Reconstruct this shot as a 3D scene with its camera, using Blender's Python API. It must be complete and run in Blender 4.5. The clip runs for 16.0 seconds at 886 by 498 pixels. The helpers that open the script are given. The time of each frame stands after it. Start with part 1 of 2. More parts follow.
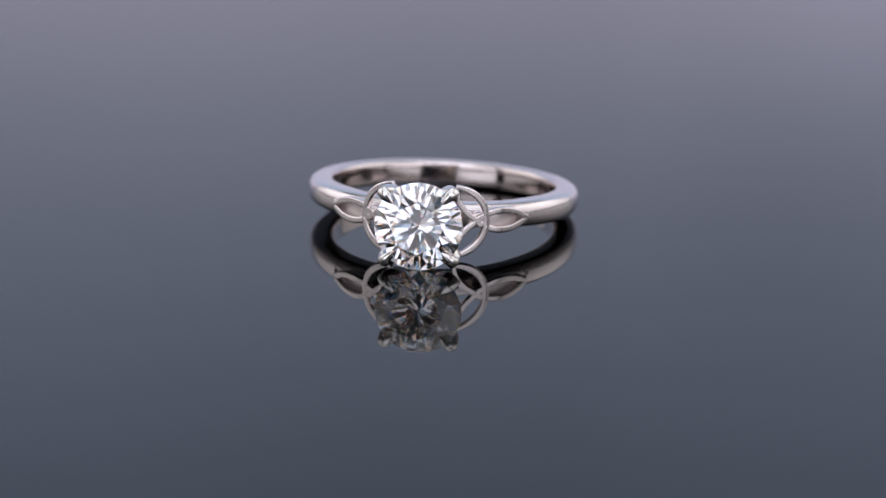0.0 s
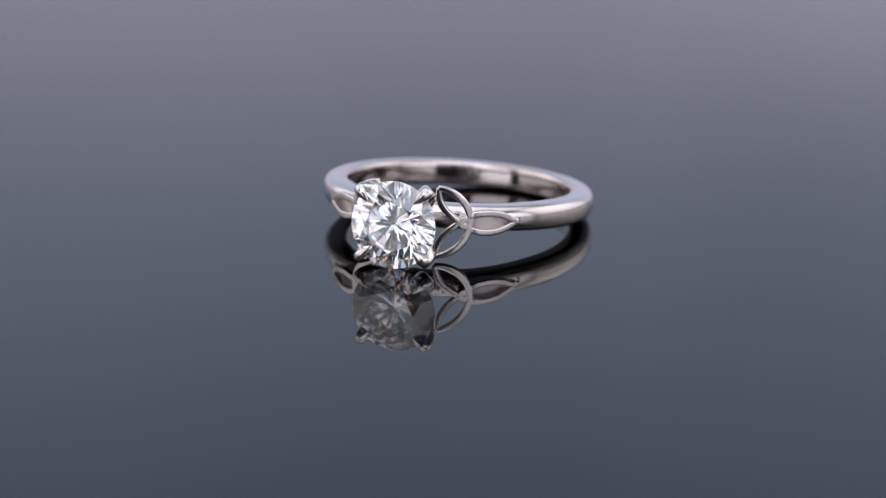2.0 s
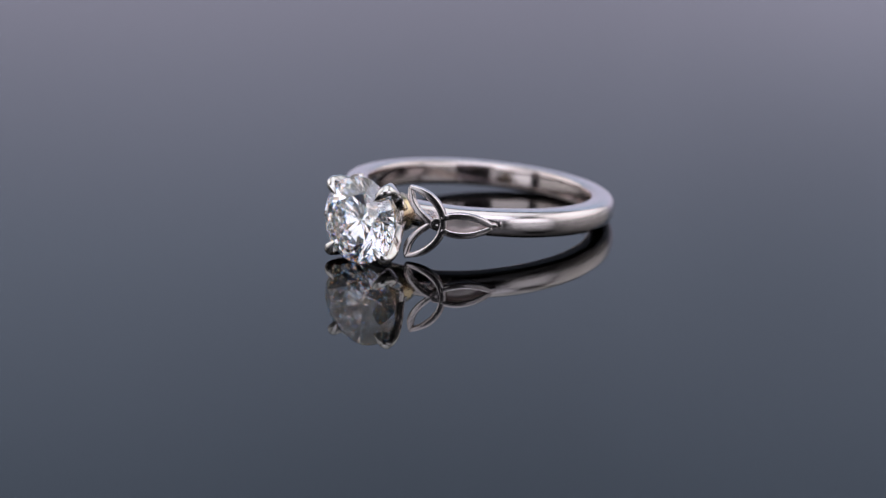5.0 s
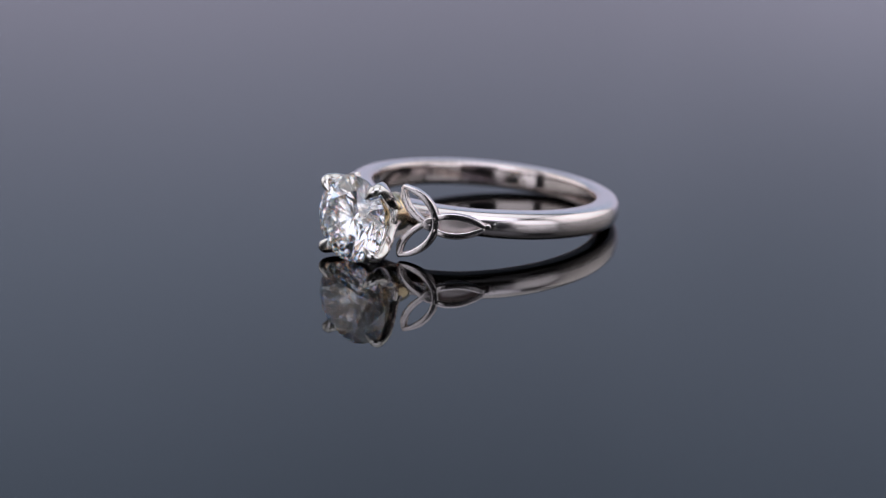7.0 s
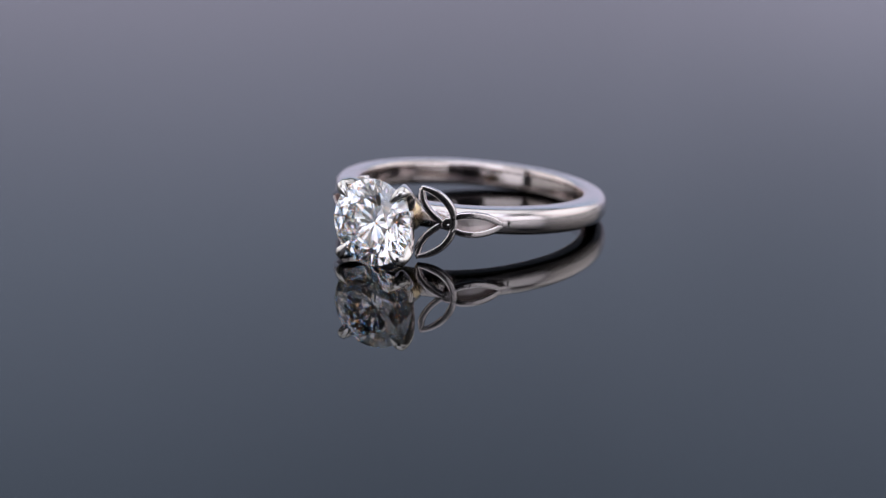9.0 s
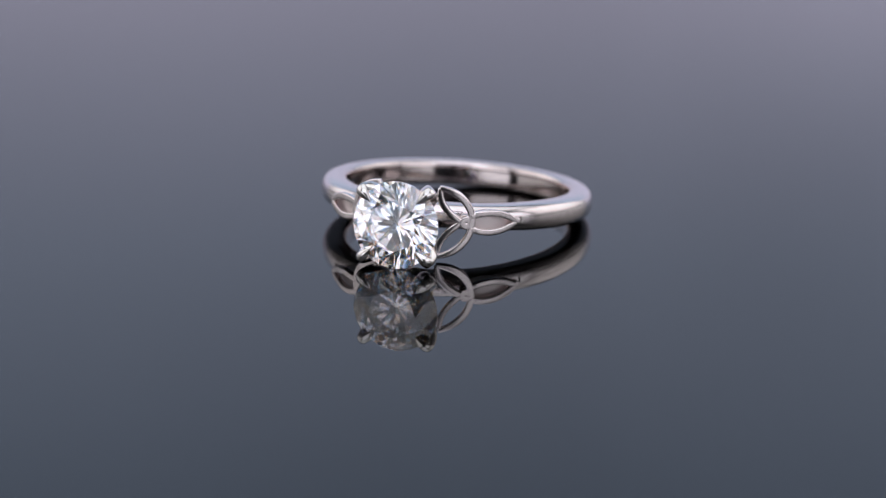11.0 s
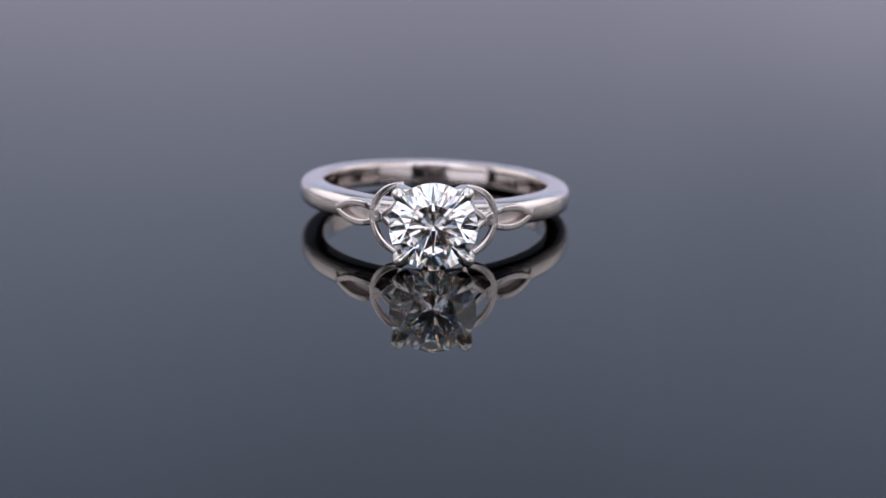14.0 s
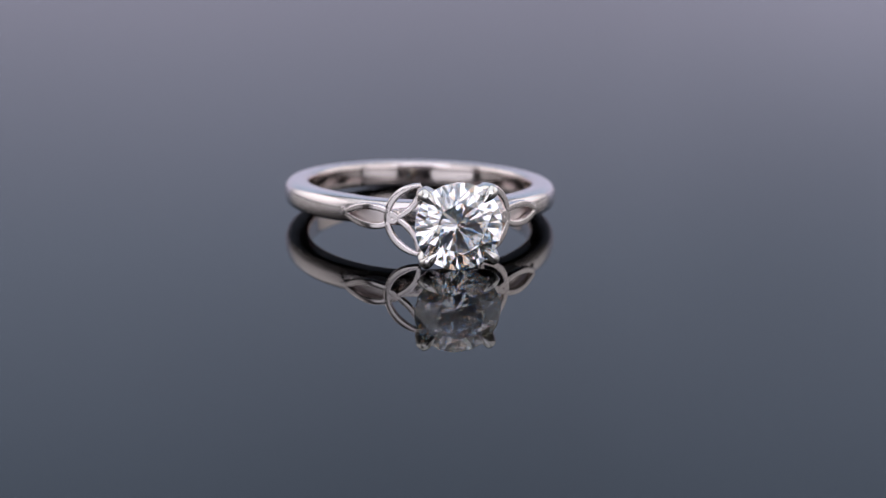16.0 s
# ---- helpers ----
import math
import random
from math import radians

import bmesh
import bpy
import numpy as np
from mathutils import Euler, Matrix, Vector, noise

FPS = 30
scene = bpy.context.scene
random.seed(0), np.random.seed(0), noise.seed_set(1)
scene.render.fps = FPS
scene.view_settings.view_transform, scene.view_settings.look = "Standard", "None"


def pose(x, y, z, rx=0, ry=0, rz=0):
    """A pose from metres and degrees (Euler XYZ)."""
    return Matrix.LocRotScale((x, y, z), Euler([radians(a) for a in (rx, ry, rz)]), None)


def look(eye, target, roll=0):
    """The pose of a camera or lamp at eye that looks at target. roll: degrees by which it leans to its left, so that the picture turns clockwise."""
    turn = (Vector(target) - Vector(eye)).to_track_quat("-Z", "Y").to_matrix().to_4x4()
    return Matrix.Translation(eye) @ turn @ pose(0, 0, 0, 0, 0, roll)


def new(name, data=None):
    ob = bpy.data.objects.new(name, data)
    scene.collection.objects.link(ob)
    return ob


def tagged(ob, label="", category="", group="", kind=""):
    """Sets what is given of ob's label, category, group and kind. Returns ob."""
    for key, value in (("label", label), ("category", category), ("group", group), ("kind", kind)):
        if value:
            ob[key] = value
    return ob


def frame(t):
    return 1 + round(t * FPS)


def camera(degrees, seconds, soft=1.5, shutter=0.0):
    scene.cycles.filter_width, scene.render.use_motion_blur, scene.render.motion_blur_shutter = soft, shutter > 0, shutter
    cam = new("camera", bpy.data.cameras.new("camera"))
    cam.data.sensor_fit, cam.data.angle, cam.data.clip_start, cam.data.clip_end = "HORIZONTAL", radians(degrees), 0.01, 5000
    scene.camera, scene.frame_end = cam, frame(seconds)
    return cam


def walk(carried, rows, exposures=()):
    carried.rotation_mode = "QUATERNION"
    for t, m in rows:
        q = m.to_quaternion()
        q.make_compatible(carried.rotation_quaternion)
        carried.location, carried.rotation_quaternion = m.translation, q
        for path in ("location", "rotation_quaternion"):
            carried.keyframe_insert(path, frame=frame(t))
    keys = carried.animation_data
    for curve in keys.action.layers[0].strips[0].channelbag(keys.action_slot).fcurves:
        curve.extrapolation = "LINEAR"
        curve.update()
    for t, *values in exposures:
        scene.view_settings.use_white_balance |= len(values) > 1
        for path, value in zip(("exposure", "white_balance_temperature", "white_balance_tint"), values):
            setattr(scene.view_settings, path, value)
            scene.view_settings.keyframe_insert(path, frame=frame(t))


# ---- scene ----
MM = 0.001

# ---- camera: a still macro shot over a turning ring ----
cam = camera(24.0, 16.0, soft=1.0)
EYE, AIM = (0.00076, -0.14854, 0.04192), (0.00076, -0.00369, 0.0)
VIEW = look(EYE, AIM, 0.574)
walk(cam, [(0.0, VIEW), (16.0, VIEW)], [(0.0, 0.0), (3.0, -0.03), (6.4, -0.10), (9.5, -0.05), (13.0, 0.0), (16.0, 0.03)])
cam.data.dof.use_dof = True
cam.data.dof.focus_distance = 0.1445
cam.data.dof.aperture_fstop = 31.0

scene.cycles.max_bounces = 32
scene.cycles.transmission_bounces = 32
scene.cycles.glossy_bounces = 16

# ---- light: a dim studio, lit diffuser panels round the table and a self-glowing backdrop ----
world = bpy.data.worlds.new("studio_world")
scene.world = world
world.use_nodes = True
world.node_tree.nodes["Background"].inputs[0].default_value = (0.018, 0.0185, 0.021, 1)
world.node_tree.nodes["Background"].inputs[1].default_value = 1.0
SIDE_LIGHT, FRONT_LIGHT, TOP_LIGHT, BACKDROP_GLOW = 0.98, 1.78, 1.00, 1.44


# ---- materials ----
def material(name):
    m = bpy.data.materials.new(name)
    m.use_nodes = True
    nt = m.node_tree
    return m, nt, nt.nodes["Principled BSDF"]


def node(nt, kind, **values):
    n = nt.nodes.new(kind)
    for key, value in values.items():
        n.inputs[key.replace("_", " ")].default_value = value
    return n


def metal(name, colour, rough, spread, scale, bump):
    m, nt, b = material(name)
    co = nt.nodes.new("ShaderNodeTexCoord")
    fine = node(nt, "ShaderNodeTexNoise", Scale=scale, Detail=4.0)
    wide = node(nt, "ShaderNodeTexNoise", Scale=scale / 9, Detail=3.0)
    for n in (fine, wide):
        nt.links.new(co.outputs["Object"], n.inputs["Vector"])
    mr = node(nt, "ShaderNodeMapRange", To_Min=max(0.02, rough - spread), To_Max=rough + spread)
    nt.links.new(wide.outputs["Fac"], mr.inputs["Value"])
    nt.links.new(mr.outputs["Result"], b.inputs["Roughness"])
    bp = node(nt, "ShaderNodeBump", Strength=bump, Distance=0.00002)
    nt.links.new(fine.outputs["Fac"], bp.inputs["Height"])
    nt.links.new(bp.outputs["Normal"], b.inputs["Normal"])
    b.inputs["Base Color"].default_value = (*colour, 1)
    b.inputs["Metallic"].default_value = 1.0
    return m


GOLD_POLISHED = metal("polished_white_gold", (0.79, 0.70, 0.675), 0.11, 0.04, 2500, 0.06)
GOLD_BRUSHED = metal("brushed_white_gold", (0.83, 0.758, 0.746), 0.20, 0.05, 5000, 0.12)
GOLD_SATIN = metal("satin_white_gold", (0.83, 0.758, 0.746), 0.16, 0.04, 4000, 0.10)
GOLD_MATTE = metal("sandblasted_white_gold", (0.82, 0.745, 0.73), 0.42, 0.06, 6000, 0.25)
GOLD_CLAW = metal("claw_white_gold", (0.80, 0.77, 0.74), 0.13, 0.03, 2500, 0.05)
GOLD_WARM = metal("pale_yellow_gold", (0.78, 0.64, 0.42), 0.20, 0.05, 2500, 0.05)
ALLOY = metal("dark_anodised_aluminium", (0.10, 0.10, 0.11), 0.35, 0.06, 400, 0.05)


def diamond_material():
    """Clear stone of index 2.42; warm and cool halves of the light bend a little apart."""
    m, nt, b = material("clear_diamond")
    nt.nodes.remove(b)
    warm = node(nt, "ShaderNodeBsdfGlass", Color=(0.63, 0.497, 0.37, 1), Roughness=0.0, IOR=2.380)
    cool = node(nt, "ShaderNodeBsdfGlass", Color=(0.37, 0.497, 0.63, 1), Roughness=0.0, IOR=2.456)
    both = nt.nodes.new("ShaderNodeAddShader")
    nt.links.new(warm.outputs[0], both.inputs[0])
    nt.links.new(cool.outputs[0], both.inputs[1])
    nt.links.new(both.outputs[0], nt.nodes["Material Output"].inputs["Surface"])
    return m


DIAMOND = diamond_material()


def acrylic_material():
    m, nt, b = material("black_gloss_acrylic")
    co = nt.nodes.new("ShaderNodeTexCoord")
    wide = node(nt, "ShaderNodeTexNoise", Scale=60.0, Detail=3.0)
    nt.links.new(co.outputs["Object"], wide.inputs["Vector"])
    mr = node(nt, "ShaderNodeMapRange", To_Min=0.0, To_Max=0.0035)
    nt.links.new(wide.outputs["Fac"], mr.inputs["Value"])
    nt.links.new(mr.outputs["Result"], b.inputs["Roughness"])
    b.inputs["Base Color"].default_value = (0.0, 0.0, 0.0, 1)
    b.inputs["IOR"].default_value = 1.42
    return m


ACRYLIC = acrylic_material()


def plain(name, colour, rough, scale):
    m, nt, b = material(name)
    co = nt.nodes.new("ShaderNodeTexCoord")
    n = node(nt, "ShaderNodeTexNoise", Scale=scale, Detail=5.0)
    nt.links.new(co.outputs["Object"], n.inputs["Vector"])
    ramp = nt.nodes.new("ShaderNodeValToRGB")
    ramp.color_ramp.elements[0].color = (*[c * 0.8 for c in colour], 1)
    ramp.color_ramp.elements[1].color = (*[min(1, c * 1.2) for c in colour], 1)
    nt.links.new(n.outputs["Fac"], ramp.inputs["Fac"])
    nt.links.new(ramp.outputs["Color"], b.inputs["Base Color"])
    b.inputs["Roughness"].default_value = rough
    return m


PALE_PAINT = plain("pale_wall_paint", (0.60, 0.60, 0.62), 0.8, 8)
FLOORING = plain("dark_concrete", (0.06, 0.06, 0.06), 0.6, 5)
LEG = plain("black_painted_steel", (0.02, 0.02, 0.022), 0.4, 20)


def glow(name, colour, strength, edge):
    """A diffuser lit from behind: full in the middle, falling off to its edges."""
    m, nt, b = material(name)
    co = nt.nodes.new("ShaderNodeTexCoord")
    mp = nt.nodes.new("ShaderNodeMapping")
    mp.inputs["Location"].default_value = (-0.5, 0, -0.5)
    mp.inputs["Scale"].default_value = (1, 0, 1)
    nt.links.new(co.outputs["Generated"], mp.inputs["Vector"])
    ln = nt.nodes.new("ShaderNodeVectorMath")
    ln.operation = "LENGTH"
    nt.links.new(mp.outputs["Vector"], ln.inputs[0])
    mr = node(nt, "ShaderNodeMapRange", From_Min=0.08, From_Max=0.62, To_Min=strength, To_Max=strength * edge)
    mr.interpolation_type = "SMOOTHSTEP"
    nt.links.new(ln.outputs["Value"], mr.inputs["Value"])
    nt.links.new(mr.outputs["Result"], b.inputs["Emission Strength"])
    b.inputs["Base Color"].default_value = (0.8, 0.8, 0.8, 1)
    b.inputs["Emission Color"].default_value = (*colour, 1)
    b.inputs["Roughness"].default_value = 0.9
    return m


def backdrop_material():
    """A glowing backdrop: painted emission, strongest and warmest near its foot, fading upward."""
    m, nt, b = material("glowing_backdrop")
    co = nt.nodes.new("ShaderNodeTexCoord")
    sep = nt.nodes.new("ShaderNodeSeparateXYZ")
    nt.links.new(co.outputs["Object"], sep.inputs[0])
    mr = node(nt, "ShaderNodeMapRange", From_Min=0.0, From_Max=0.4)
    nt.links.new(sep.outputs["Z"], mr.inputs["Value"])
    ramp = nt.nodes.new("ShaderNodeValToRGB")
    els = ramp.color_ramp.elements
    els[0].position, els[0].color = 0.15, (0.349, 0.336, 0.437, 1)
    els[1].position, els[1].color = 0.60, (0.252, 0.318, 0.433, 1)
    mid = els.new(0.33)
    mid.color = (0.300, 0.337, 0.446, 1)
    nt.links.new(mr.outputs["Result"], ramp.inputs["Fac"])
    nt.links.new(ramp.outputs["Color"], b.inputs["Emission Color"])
    # lighter and dimmer pools painted into the glow, (x, z, radius, gain)
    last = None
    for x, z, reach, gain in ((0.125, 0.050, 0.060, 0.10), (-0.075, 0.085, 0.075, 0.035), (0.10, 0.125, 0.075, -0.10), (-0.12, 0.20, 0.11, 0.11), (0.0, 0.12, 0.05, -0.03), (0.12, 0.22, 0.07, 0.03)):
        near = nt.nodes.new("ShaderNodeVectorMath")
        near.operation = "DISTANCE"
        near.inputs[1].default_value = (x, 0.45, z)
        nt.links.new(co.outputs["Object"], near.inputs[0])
        pool = node(nt, "ShaderNodeMapRange", From_Min=0.0, From_Max=reach, To_Min=BACKDROP_GLOW * gain, To_Max=0.0)
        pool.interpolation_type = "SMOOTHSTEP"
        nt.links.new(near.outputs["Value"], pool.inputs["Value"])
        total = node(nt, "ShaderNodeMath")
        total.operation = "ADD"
        total.inputs[1].default_value = BACKDROP_GLOW
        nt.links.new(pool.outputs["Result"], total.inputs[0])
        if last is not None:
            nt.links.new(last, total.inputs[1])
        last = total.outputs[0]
    # soft step painted into the glow, brighter towards +x
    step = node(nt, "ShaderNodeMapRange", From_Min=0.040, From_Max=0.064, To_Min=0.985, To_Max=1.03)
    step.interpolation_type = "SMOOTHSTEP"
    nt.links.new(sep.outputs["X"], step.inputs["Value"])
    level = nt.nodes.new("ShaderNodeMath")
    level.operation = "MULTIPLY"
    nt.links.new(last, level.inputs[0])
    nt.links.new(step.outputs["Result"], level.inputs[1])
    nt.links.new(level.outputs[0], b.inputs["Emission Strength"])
    b.inputs["Base Color"].default_value = (0.08, 0.10, 0.13, 1)
    b.inputs["Roughness"].default_value = 0.9
    return m


BACKDROP = backdrop_material()
SIDE_GLOW = glow("side_diffuser", (1.0, 0.95, 0.945), SIDE_LIGHT, 0.35)
STRIP_GLOW = glow("strip_diffuser", (0.93, 0.92, 1.0), SIDE_LIGHT * 1.15, 0.75)
BRIGHT_STRIP = glow("bright_strip_diffuser", (0.905, 0.905, 1.0), SIDE_LIGHT * 1.38, 0.9)
FRONT_GLOW = glow("front_diffuser", (0.845, 0.855, 1.0), FRONT_LIGHT, 0.8)
LOW_GLOW = glow("low_diffuser", (0.86, 0.86, 1.0), 0.68, 0.85)
TOP_GLOW = glow("top_diffuser", (0.93, 0.955, 1.0), TOP_LIGHT, 0.45)


# ---- mesh helpers ----
def mesh_of(name, bm, mat, smooth=True):
    bmesh.ops.recalc_face_normals(bm, faces=bm.faces[:])
    me = bpy.data.meshes.new(name)
    for f in bm.faces:
        f.smooth = smooth
    bm.to_mesh(me)
    bm.free()
    me.materials.append(mat)
    return me


def part(name, bm, mat, parent, label="", smooth=True):
    ob = new(name, mesh_of(name, bm, mat, smooth))
    ob.parent = parent
    return tagged(ob, label)


def box(lo, hi, bevel=0.0):
    bm = bmesh.new()
    bmesh.ops.create_cube(bm, size=1.0)
    for v in bm.verts:
        for k in range(3):
            v.co[k] = lo[k] if v.co[k] < 0 else hi[k]
    if bevel:
        bmesh.ops.bevel(bm, geom=bm.edges[:], offset=bevel, segments=2, affect="EDGES")
    return bm


def skin(rings, closed_path=False, caps=True):
    """Joins rings of points, each a closed section, into one skin."""
    bm = bmesh.new()
    loops = [[bm.verts.new(p) for p in r] for r in rings]
    n, count = len(rings[0]), len(rings)
    for i in range(count if closed_path else count - 1):
        a, b = loops[i], loops[(i + 1) % count]
        for j in range(n):
            bm.faces.new((a[j], a[(j + 1) % n], b[(j + 1) % n], b[j]))
    if caps and not closed_path:
        bm.faces.new(loops[0])
        bm.faces.new(loops[-1])
    return bm


def rounded(half_w, half_h, power=3.5, n=16):
    """A rounded-rectangle section."""
    out = []
    for k in range(n):
        a = 2 * math.pi * (k + 0.5) / n
        c, s = math.cos(a), math.sin(a)
        out.append((half_w * math.copysign(abs(c) ** (2 / power), c), half_h * math.copysign(abs(s) ** (2 / power), s)))
    return out


def smooth_path(points, per=8):
    """Catmull-Rom through the points."""
    pts = [Vector(p) for p in points]
    pts = [2 * pts[0] - pts[1]] + pts + [2 * pts[-1] - pts[-2]]
    out = []
    for i in range(1, len(pts) - 2):
        p0, p1, p2, p3 = pts[i - 1:i + 3]
        for k in range(per):
            t = k / per
            out.append(0.5 * (2 * p1 + (p2 - p0) * t + (2 * p0 - 5 * p1 + 4 * p2 - p3) * t * t + (3 * p1 - p0 - 3 * p2 + p3) * t ** 3))
    out.append(pts[-2])
    return out


# ---- studio ----
def studio():
    for name, lo, hi, mat in (
            ("floor", (-1.6, -1.6, -0.80), (1.6, 1.6, -0.75), FLOORING),
            ("ceiling", (-1.6, -1.6, 1.60), (1.6, 1.6, 1.65), PALE_PAINT),
            ("wall_north", (-1.6, 1.5, -0.75), (1.6, 1.6, 1.60), PALE_PAINT),
            ("wall_south", (-1.6, -1.6, -0.75), (1.6, -1.5, 1.60), PALE_PAINT),
            ("wall_east", (1.5, -1.5, -0.75), (1.6, 1.5, 1.60), PALE_PAINT),
            ("wall_west", (-1.6, -1.5, -0.75), (-1.5, 1.5, 1.60), PALE_PAINT)):
        ob = new(name, mesh_of(name, box(lo, hi), mat, False))
        tagged(ob, "pale plain studio " + name.split("_")[0], name.split("_")[0], kind="structure")
    table = tagged(new("display_table"), "black gloss acrylic display table with a mirror-smooth top", "table")
    top = part("tabletop", box((-0.7, -0.6, -0.012), (0.7, 0.65, 0.0), 0.002), ACRYLIC, table, "mirror-smooth black acrylic sheet", False)
    for x in (-0.62, 0.62):
        for y in (-0.52, 0.57):
            part("leg", box((x - 0.02, y - 0.02, -0.75), (x + 0.02, y + 0.02, -0.012), 0.003), LEG, table, "", False)
    # the backdrop glows by its material alone; no lamp stands behind it
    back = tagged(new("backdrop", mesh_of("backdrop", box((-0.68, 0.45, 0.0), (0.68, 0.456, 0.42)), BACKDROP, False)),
                  "pale lilac-grey studio backdrop with a painted-in glow", "backdrop", kind="structure")


def diffuser(name, m, w, h, mat, label):
    """A lit diffuser panel in a slim metal frame, facing its own -y."""
    root = tagged(new(name), label, "studio light", "studio diffuser lights")
    root.matrix_world = m
    part("diffuser", box((-w / 2, 0, -h / 2), (w / 2, 0.004, h / 2)), mat, root, "glowing white diffuser sheet", False)
    e = 0.012
    for lo, hi in (((-w / 2 - e, -0.004, -h / 2), (-w / 2, 0.03, h / 2)), ((w / 2, -0.004, -h / 2), (w / 2 + e, 0.03, h / 2)),
                   ((-w / 2 - e, -0.004, -h / 2 - e), (w / 2 + e, 0.03, -h / 2)), ((-w / 2 - e, -0.004, h / 2), (w / 2 + e, 0.03, h / 2 + e))):
        part("frame_bar", box(lo, hi, 0.001), ALLOY, root, "", False)
    part("back_cover", box((-w / 2, 0.012, -h / 2), (w / 2, 0.03, h / 2), 0.001), ALLOY, root, "", False)
    return root


studio()
BLACK = plain("black_rubber", (0.012, 0.012, 0.013), 0.55, 300)


def turned(profile, mat, name, parent, label=""):
    """A round part along the lens axis, from (distance behind the eye, radius) pairs."""
    rings = [[Vector((r * math.cos(2 * math.pi * k / 48), r * math.sin(2 * math.pi * k / 48), d)) for k in range(48)] for d, r in profile]
    return part(name, skin(rings), mat, parent, label)


def film_camera():
    """The black camera that stands behind the eye and shows as a dark patch in the stone."""
    root = tagged(new("film_camera"), "black camera with a ribbed macro lens on a low stand", "camera")
    root.matrix_world = VIEW
    turned([(0.016, 0.024), (0.014, 0.028), (0.016, 0.031), (0.045, 0.031), (0.047, 0.033), (0.075, 0.033), (0.077, 0.031), (0.10, 0.031)], BLACK, "lens_barrel", root)
    turned([(0.052, 0.0335), (0.053, 0.0345), (0.068, 0.0345), (0.069, 0.0335)], BLACK, "focus_ring", root, "ribbed rubber focus ring")
    part("body", box((-0.068, -0.045, 0.10), (0.068, 0.048, 0.150), 0.006), BLACK, root, "", False)
    part("viewfinder", box((-0.024, 0.048, 0.105), (0.024, 0.066, 0.145), 0.005), BLACK, root, "", False)
    stand = tagged(new("camera_stand", mesh_of("camera_stand", box((-0.04, -0.285, 0.0), (0.04, -0.250, 0.030), 0.002), BLACK, False)), "low black block under the camera", "stand")


film_camera()
STAND = "white diffuser light panel standing on the black table"
for side in (-1, 1):
    diffuser("studio_light", pose(0.33 * side, 0.125, 0.234, 0, 0, -90 * side), 0.51, 0.44, SIDE_GLOW, STAND)
    az, wide, tall = (45.0, 0.27, 0.236) if side > 0 else (35.0, 0.33, 0.190)
    diffuser("strip_light", pose(0.385 * side * math.sin(radians(az)), -0.385 * math.cos(radians(az)), 0.013 + tall / 2, 0, 0, (az - 180) * side), wide, tall, STRIP_GLOW if side > 0 else BRIGHT_STRIP, "narrow white diffuser light panel standing on the black table")
diffuser("overhead_light", pose(0, 0.06, 0.54, 90, 0, 0), 0.74, 0.60, TOP_GLOW, "white overhead diffuser light panel hung above the table")
diffuser("low_light", pose(0.050, -0.362, 0.135, 0, 0, 180), 0.20, 0.075, LOW_GLOW, "dim white diffuser light panel behind the camera")
diffuser("front_light", look((0, -0.365, 0.405), (0, 0, 0)) @ pose(0, 0, 0, 90), 0.56, 0.36, FRONT_GLOW, "white diffuser light panel hung behind the camera")

# ---- the ring; its space is in millimetres scaled to metres, head towards -y, finger axis along z ----
ring = tagged(new("diamond_ring"), "white gold solitaire ring with round diamond lying on black acrylic", "ring")
R_OUT, R_IN, HALF = 10.32, 8.45, 1.00
GIRDLE_R, GIRDLE_Y, TWIST = 3.10, 14.85, radians(-2.5)


def polar(r, az, z):
    """Millimetres on the ring: radius, angle from the head towards +x, height along the finger axis."""
    return Vector((r * math.sin(az), -r * math.cos(az), z)) * MM


def ease(a, b, x):
    t = min(1, max(0, (x - a) / (b - a)))
    return t * t * (3 - 2 * t)


def band():
    rings = []
    for k in range(240):
        az = 2 * math.pi * k / 240
        away = abs((math.degrees(az) + 180) % 360 - 180)
        half = HALF - 0.10 * (1 - ease(20, 60, away))
        mid, thick = (R_OUT + R_IN) / 2, (R_OUT - R_IN) / 2
        sec = []
        for j in range(44):
            a = 2 * math.pi * (j + 0.5) / 44
            c, d = math.cos(a), math.sin(a)
            pw = 2.5 if c > 0 else 5.5
            sec.append(polar(mid + thick * math.copysign(abs(c) ** (2 / pw), c), az, half * math.copysign(abs(d) ** (2 / pw), d)))
        rings.append(sec)
    return skin(rings, closed_path=True)


hoop = part("band", band(), GOLD_BRUSHED, ring, "softly brushed white gold band, polished inside")
hoop.data.materials.append(GOLD_POLISHED)
for face in hoop.data.polygons:
    if face.center.xy.length < (R_IN + 0.45) * MM:
        face.material_index = 1


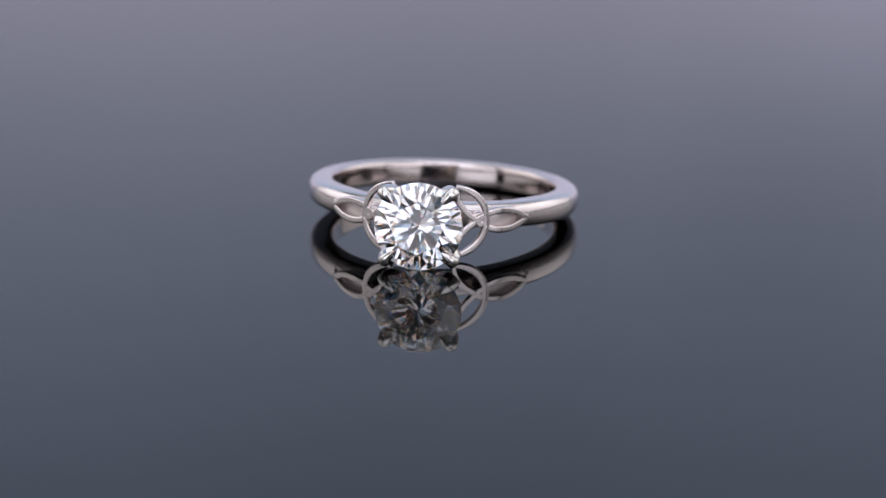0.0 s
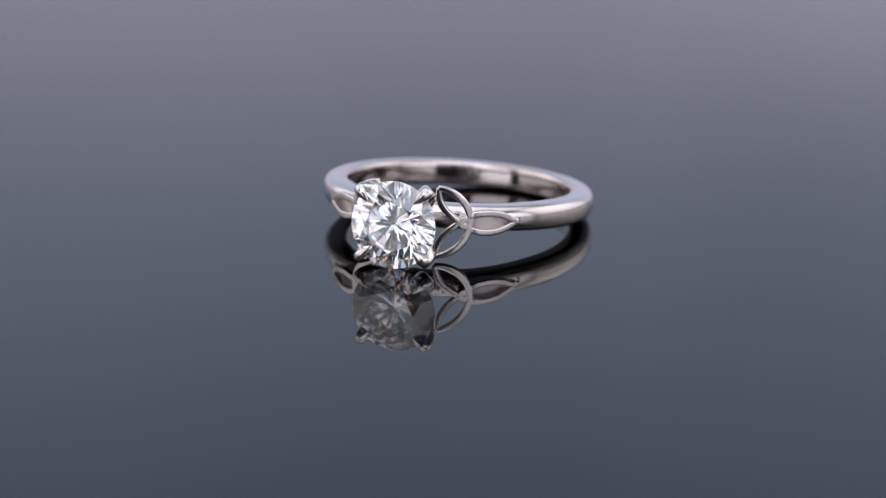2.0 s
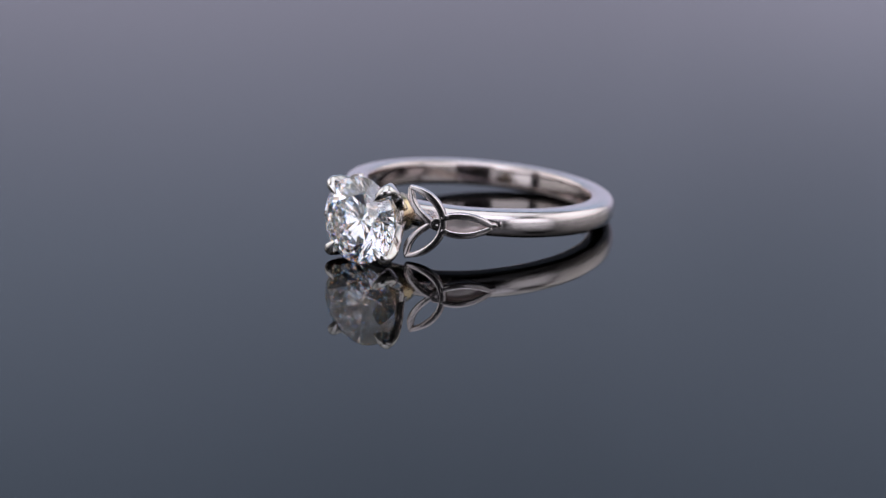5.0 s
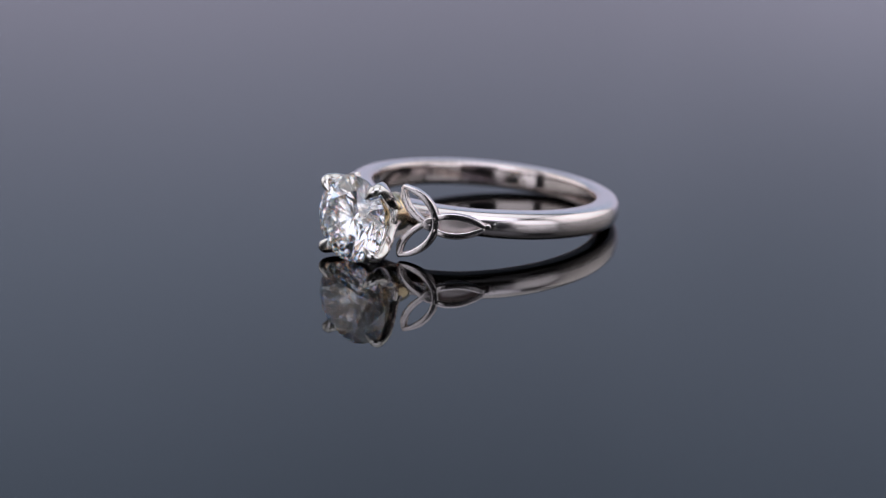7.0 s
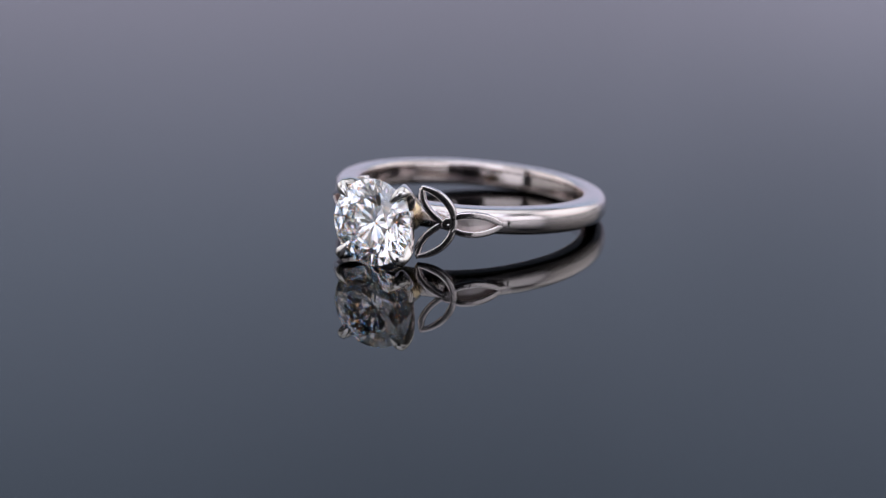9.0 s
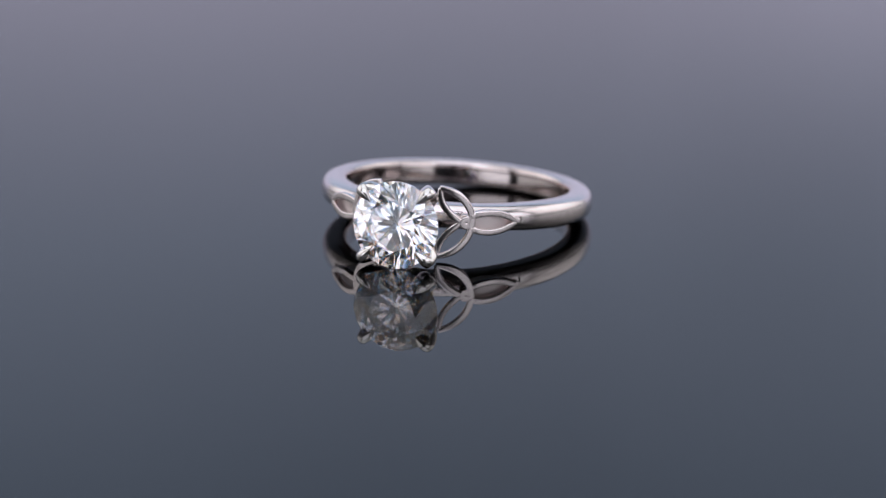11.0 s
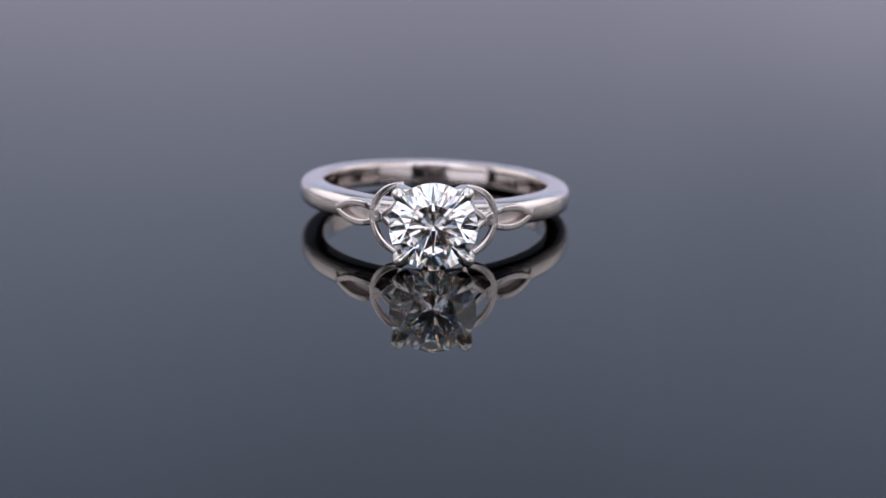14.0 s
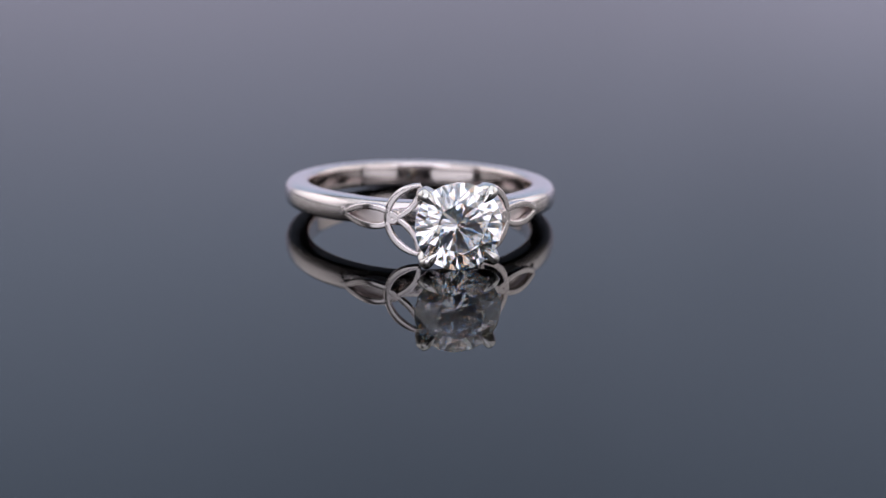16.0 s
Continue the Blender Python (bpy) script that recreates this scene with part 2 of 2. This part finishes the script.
def brilliant():
    r, g = GIRDLE_R, 0.06 * GIRDLE_R
    rt, tc, tp = 0.585 * r, math.tan(radians(34.5)), math.tan(radians(41.0))

    def at(rad, deg, z):
        a = radians(deg)
        return Vector((rad * math.cos(a), rad * math.sin(a), z))

    rq, rp = 0.79 * r, 0.14 * r
    zq = (r - rq * math.cos(radians(22.5))) * tc
    zp = -g - (r - rp * math.cos(radians(22.5))) * tp
    h = (r - rt) * tc
    planes = [((0, 0, h), (0, 0, 1))]

    def cut(a, b, c):
        n = (b - a).cross(c - a).normalized()
        if n.dot(a - Vector((0, 0, -0.2 * r))) < 0:
            n = -n
        planes.append((a, n))

    for k in range(8):
        d = 45 * k
        n = at(math.sin(radians(34.5)), d, math.cos(radians(34.5)))
        planes.append((at(r, d, 0), n))
        cut(at(rt, d, h), at(rt, d + 45, h), at(rq, d + 22.5, zq))
        n = at(math.sin(radians(41.0)), d, -math.cos(radians(41.0)))
        planes.append((at(r, d, -g), n))
        for e in (d, d + 45):
            cut(at(rq, d + 22.5, zq), at(r, e, 0), at(r, d + 22.5, 0))
            cut(at(rp, d + 22.5, zp), at(r, e, -g), at(r, d + 22.5, -g))
    bm = bmesh.new()
    bmesh.ops.create_cone(bm, cap_ends=True, segments=96, radius1=r * 0.998, radius2=r * 0.998, depth=4 * r)
    for co, no in planes:
        res = bmesh.ops.bisect_plane(bm, geom=bm.verts[:] + bm.edges[:] + bm.faces[:], plane_co=co, plane_no=no, clear_outer=True, dist=1e-5)
        edges = [e for e in res["geom_cut"] if isinstance(e, bmesh.types.BMEdge)]
        if edges:
            bmesh.ops.holes_fill(bm, edges=[e for e in bm.edges if e.is_boundary], sides=0)
    # crown towards -y, facets turned with the head
    for v in bm.verts:
        x, z, y = v.co.x, v.co.y, -v.co.z
        c, s = math.cos(TWIST), math.sin(TWIST)
        v.co = Vector((x * c + z * s, y - GIRDLE_Y, -x * s + z * c)) * MM
    return bm


part("diamond", brilliant(), DIAMOND, ring, "clear round brilliant-cut diamond", False)


def head_point(rho, deg, h):
    """A point round the head's axis: distance from the axis, angle, height out from the ring's centre."""
    a = radians(deg) - TWIST
    return Vector((rho * math.cos(a), -h, rho * math.sin(a))) * MM


def prong(deg):
    path = [(0.70, 10.1), (1.00, 11.2), (1.65, 12.2), (2.45, 13.2), (3.12, 14.1), (3.42, 14.66), (3.46, 14.98), (3.24, 15.24), (2.92, 15.31), (2.62, 15.35), (2.36, 15.39)]
    size = [(0.56, 0.48), (0.62, 0.46), (0.72, 0.48), (0.76, 0.48), (0.66, 0.46), (0.48, 0.38), (0.43, 0.32), (0.39, 0.26), (0.31, 0.20), (0.18, 0.12), (0.015, 0.015)]
    pts = smooth_path([(a, b, 0) for a, b in path], 5)
    dims = smooth_path([(a, b, 0) for a, b in size], 5)
    rings = []
    for i, p in enumerate(pts):
        t = (pts[min(i + 1, len(pts) - 1)] - pts[max(i - 1, 0)]).normalized()
        n = Vector((t.y, -t.x, 0))
        sec = []
        for u, v in rounded(dims[i].x, dims[i].y, 4.2 - 2.8 * ease(0.35, 0.72, i / (len(pts) - 1)), 16):
            rho, h = p.x + n.x * v, p.y + n.y * v
            a = radians(deg) - TWIST
            sec.append(Vector((rho * math.cos(a) - u * math.sin(a), -h, rho * math.sin(a) + u * math.cos(a))) * MM)
        rings.append(sec)
    return skin(rings)


for deg in (45, 135, 225, 315):
    part("prong", prong(deg), GOLD_CLAW, ring, "pointed polished claw prong")


def lathe(profile, n=64, closed=True):
    """Turns a closed profile of (distance, height) round the head's axis."""
    return skin([[head_point(a, 360 * k / n, b) for a, b in profile] for k in range(n)], closed_path=True)


part("gallery_rail", lathe([(1.30 + u, 11.75 + v) for u, v in rounded(0.28, 0.30, 2.4, 14)]), GOLD_CLAW, ring)
part("head_base", lathe([(0.05, 9.9), (1.40, 9.9), (1.42, 10.5), (1.30, 11.0), (1.28, 11.5), (1.10, 11.6), (0.05, 11.4)]), GOLD_WARM, ring, "pale yellow gold base of the head")


# ---- knotwork shoulders: arcs on a curved shield, s along the shoulder, z across it ----
def shield_radius(az):
    d = math.degrees(az)
    return 12.26 - 0.054 * (min(23.0, max(6.0, d)) - 9.0) - 0.66 * ease(21, 42, d)


def on_shield(s, z, lift=0.0):
    az = s / 11.6
    return polar(shield_radius(az) + lift, az, z)


def wire(points, half_w=0.26, half_t=0.24, ends=(1.0, 1.0), per=8, lift=0.0):
    pts = smooth_path([(a, b, 0) for a, b in points], per)
    rings, last = [], len(pts) - 1
    for i, p in enumerate(pts):
        t = (pts[min(i + 1, last)] - pts[max(i - 1, 0)]).normalized()
        n = Vector((-t.y, t.x, 0))
        f = i / last
        k = ends[0] + (1 - ends[0]) * min(1, f * 6) if f < 0.5 else ends[1] + (1 - ends[1]) * min(1, (1 - f) * 6)
        rings.append([on_shield(p.x + n.x * u * k, p.y + n.y * u * k, lift + v) for u, v in rounded(half_w, half_t, 5.0, 24)])
    return skin(rings)


def mirrored(bm, side):
    if side < 0:
        for v in bm.verts:
            v.co.x = -v.co.x
    return bm


def outer_arc():
    return [(2.12 + 2.36 * (math.sin(radians(a)) - 0.208) / 0.792, 2.50 * math.cos(radians(a)) / 0.978) for a in range(12, 169, 12)]


def shoulder(side):
    knot = part("knot", mirrored(wire(outer_arc(), ends=(0.6, 0.6), per=5), side), GOLD_SATIN, ring, "pierced three-lobed knot outline of white gold")
    for up in (1, -1):
        arc = [(2.14, 2.46 * up), (2.26, 1.60 * up), (2.74, 0.82 * up), (3.46, 0.20 * up), (4.40, -0.44 * up)]
        part("crossing_strand", mirrored(wire(arc, half_w=0.23, lift=-0.02, ends=(0.55, 1.0)), side), GOLD_SATIN, knot)
        leaf = [(4.40, 0.42 * up), (5.0, 0.62 * up), (5.8, 0.69 * up), (6.6, 0.60 * up), (7.35, 0.37 * up), (8.0, 0.06 * up)]
        part("leaf_edge", mirrored(wire(leaf, half_w=0.245, ends=(1.0, 0.75)), side), GOLD_SATIN, knot)
    # the leaf's sunk face, solid down to the band
    outline = [(4.45, 0.46), (5.0, 0.66), (5.8, 0.73), (6.6, 0.64), (7.35, 0.40), (7.9, 0.10)]
    pts = [(p.x, p.y) for p in smooth_path([(a, b, 0) for a, b in outline], 5)]
    rings = []
    for s, z in pts:
        az, top = s / 11.6, shield_radius(s / 11.6) - 0.30
        rings.append([polar(9.7, az, -z), polar(top - 0.04, az, -z), polar(top, az, -z * 0.6), polar(top + 0.02, az, 0), polar(top, az, z * 0.6), polar(top - 0.04, az, z), polar(9.7, az, z)])
    part("leaf_panel", mirrored(skin(rings), side), GOLD_MATTE, knot, "sunken matte leaf face")
    # flat boss at the crossing
    rings = []
    for v, f in ((-0.25, 0.46), (0.17, 0.47), (0.215, 0.455), (0.228, 0.43), (0.232, 0.41), (0.233, 0.38), (0.234, 0.10), (0.233, 0.06), (0.22, 0.048), (0.02, 0.040)):
        rings.append([on_shield(4.08 + f * math.cos(2 * math.pi * k / 24), f * math.sin(2 * math.pi * k / 24), v) for k in range(24)])
    part("boss", mirrored(skin(rings), side), GOLD_SATIN, knot, "flat drilled boss at the crossing")
    # short ridge where the leaf's point runs out on the band
    part("tail_ridge", mirrored(wire([(7.8, 0.0), (8.0, 0.0), (8.25, 0.0), (8.5, 0.0)], half_w=0.22, half_t=0.18, ends=(1.0, 0.3), lift=-0.24), side), GOLD_SATIN, knot)
    # small raised nick behind it
    part("nick", mirrored(wire([(8.80, -0.26), (8.82, 0.0), (8.80, 0.26)], half_w=0.09, half_t=0.14, ends=(0.6, 0.6), lift=-0.50), side), GOLD_CLAW, knot)
    # strut that ties the knot to the band
    part("strut", mirrored(skin([[polar(r, radians(20) + u * 0.06, v) for u, v in rounded(0.6, 0.5, 3, 12)] for r in (9.6, 10.8, 11.75)]), side), GOLD_POLISHED, ring)


shoulder(1)
shoulder(-1)


# ---- the ring turns about an upright axis in front of its centre, there and back ----
REST = pose(0.00009, 0.00577, 0.00184) @ pose(0, 0, 0, -4.90) @ pose(0, 0, 0, 0, 1.486)


def turn(t):
    away, back = -6.8 - 5.75 * t, 11.3 - 5.70 * (16.0 - t)
    return max(away, back)


def motions():
    times = [0.0, 1.0, 2.0, 3.0, 4.0, 5.0, 5.8, 6.2, 6.3, 6.38, 6.5, 6.6, 7.0, 8.0, 9.0, 10.0, 11.0, 12.0, 13.0, 14.0, 15.0, 16.0]
    walk(ring, [(t, pose(0, 0, 0, 0, 0, turn(t)) @ REST) for t in times])


motions()
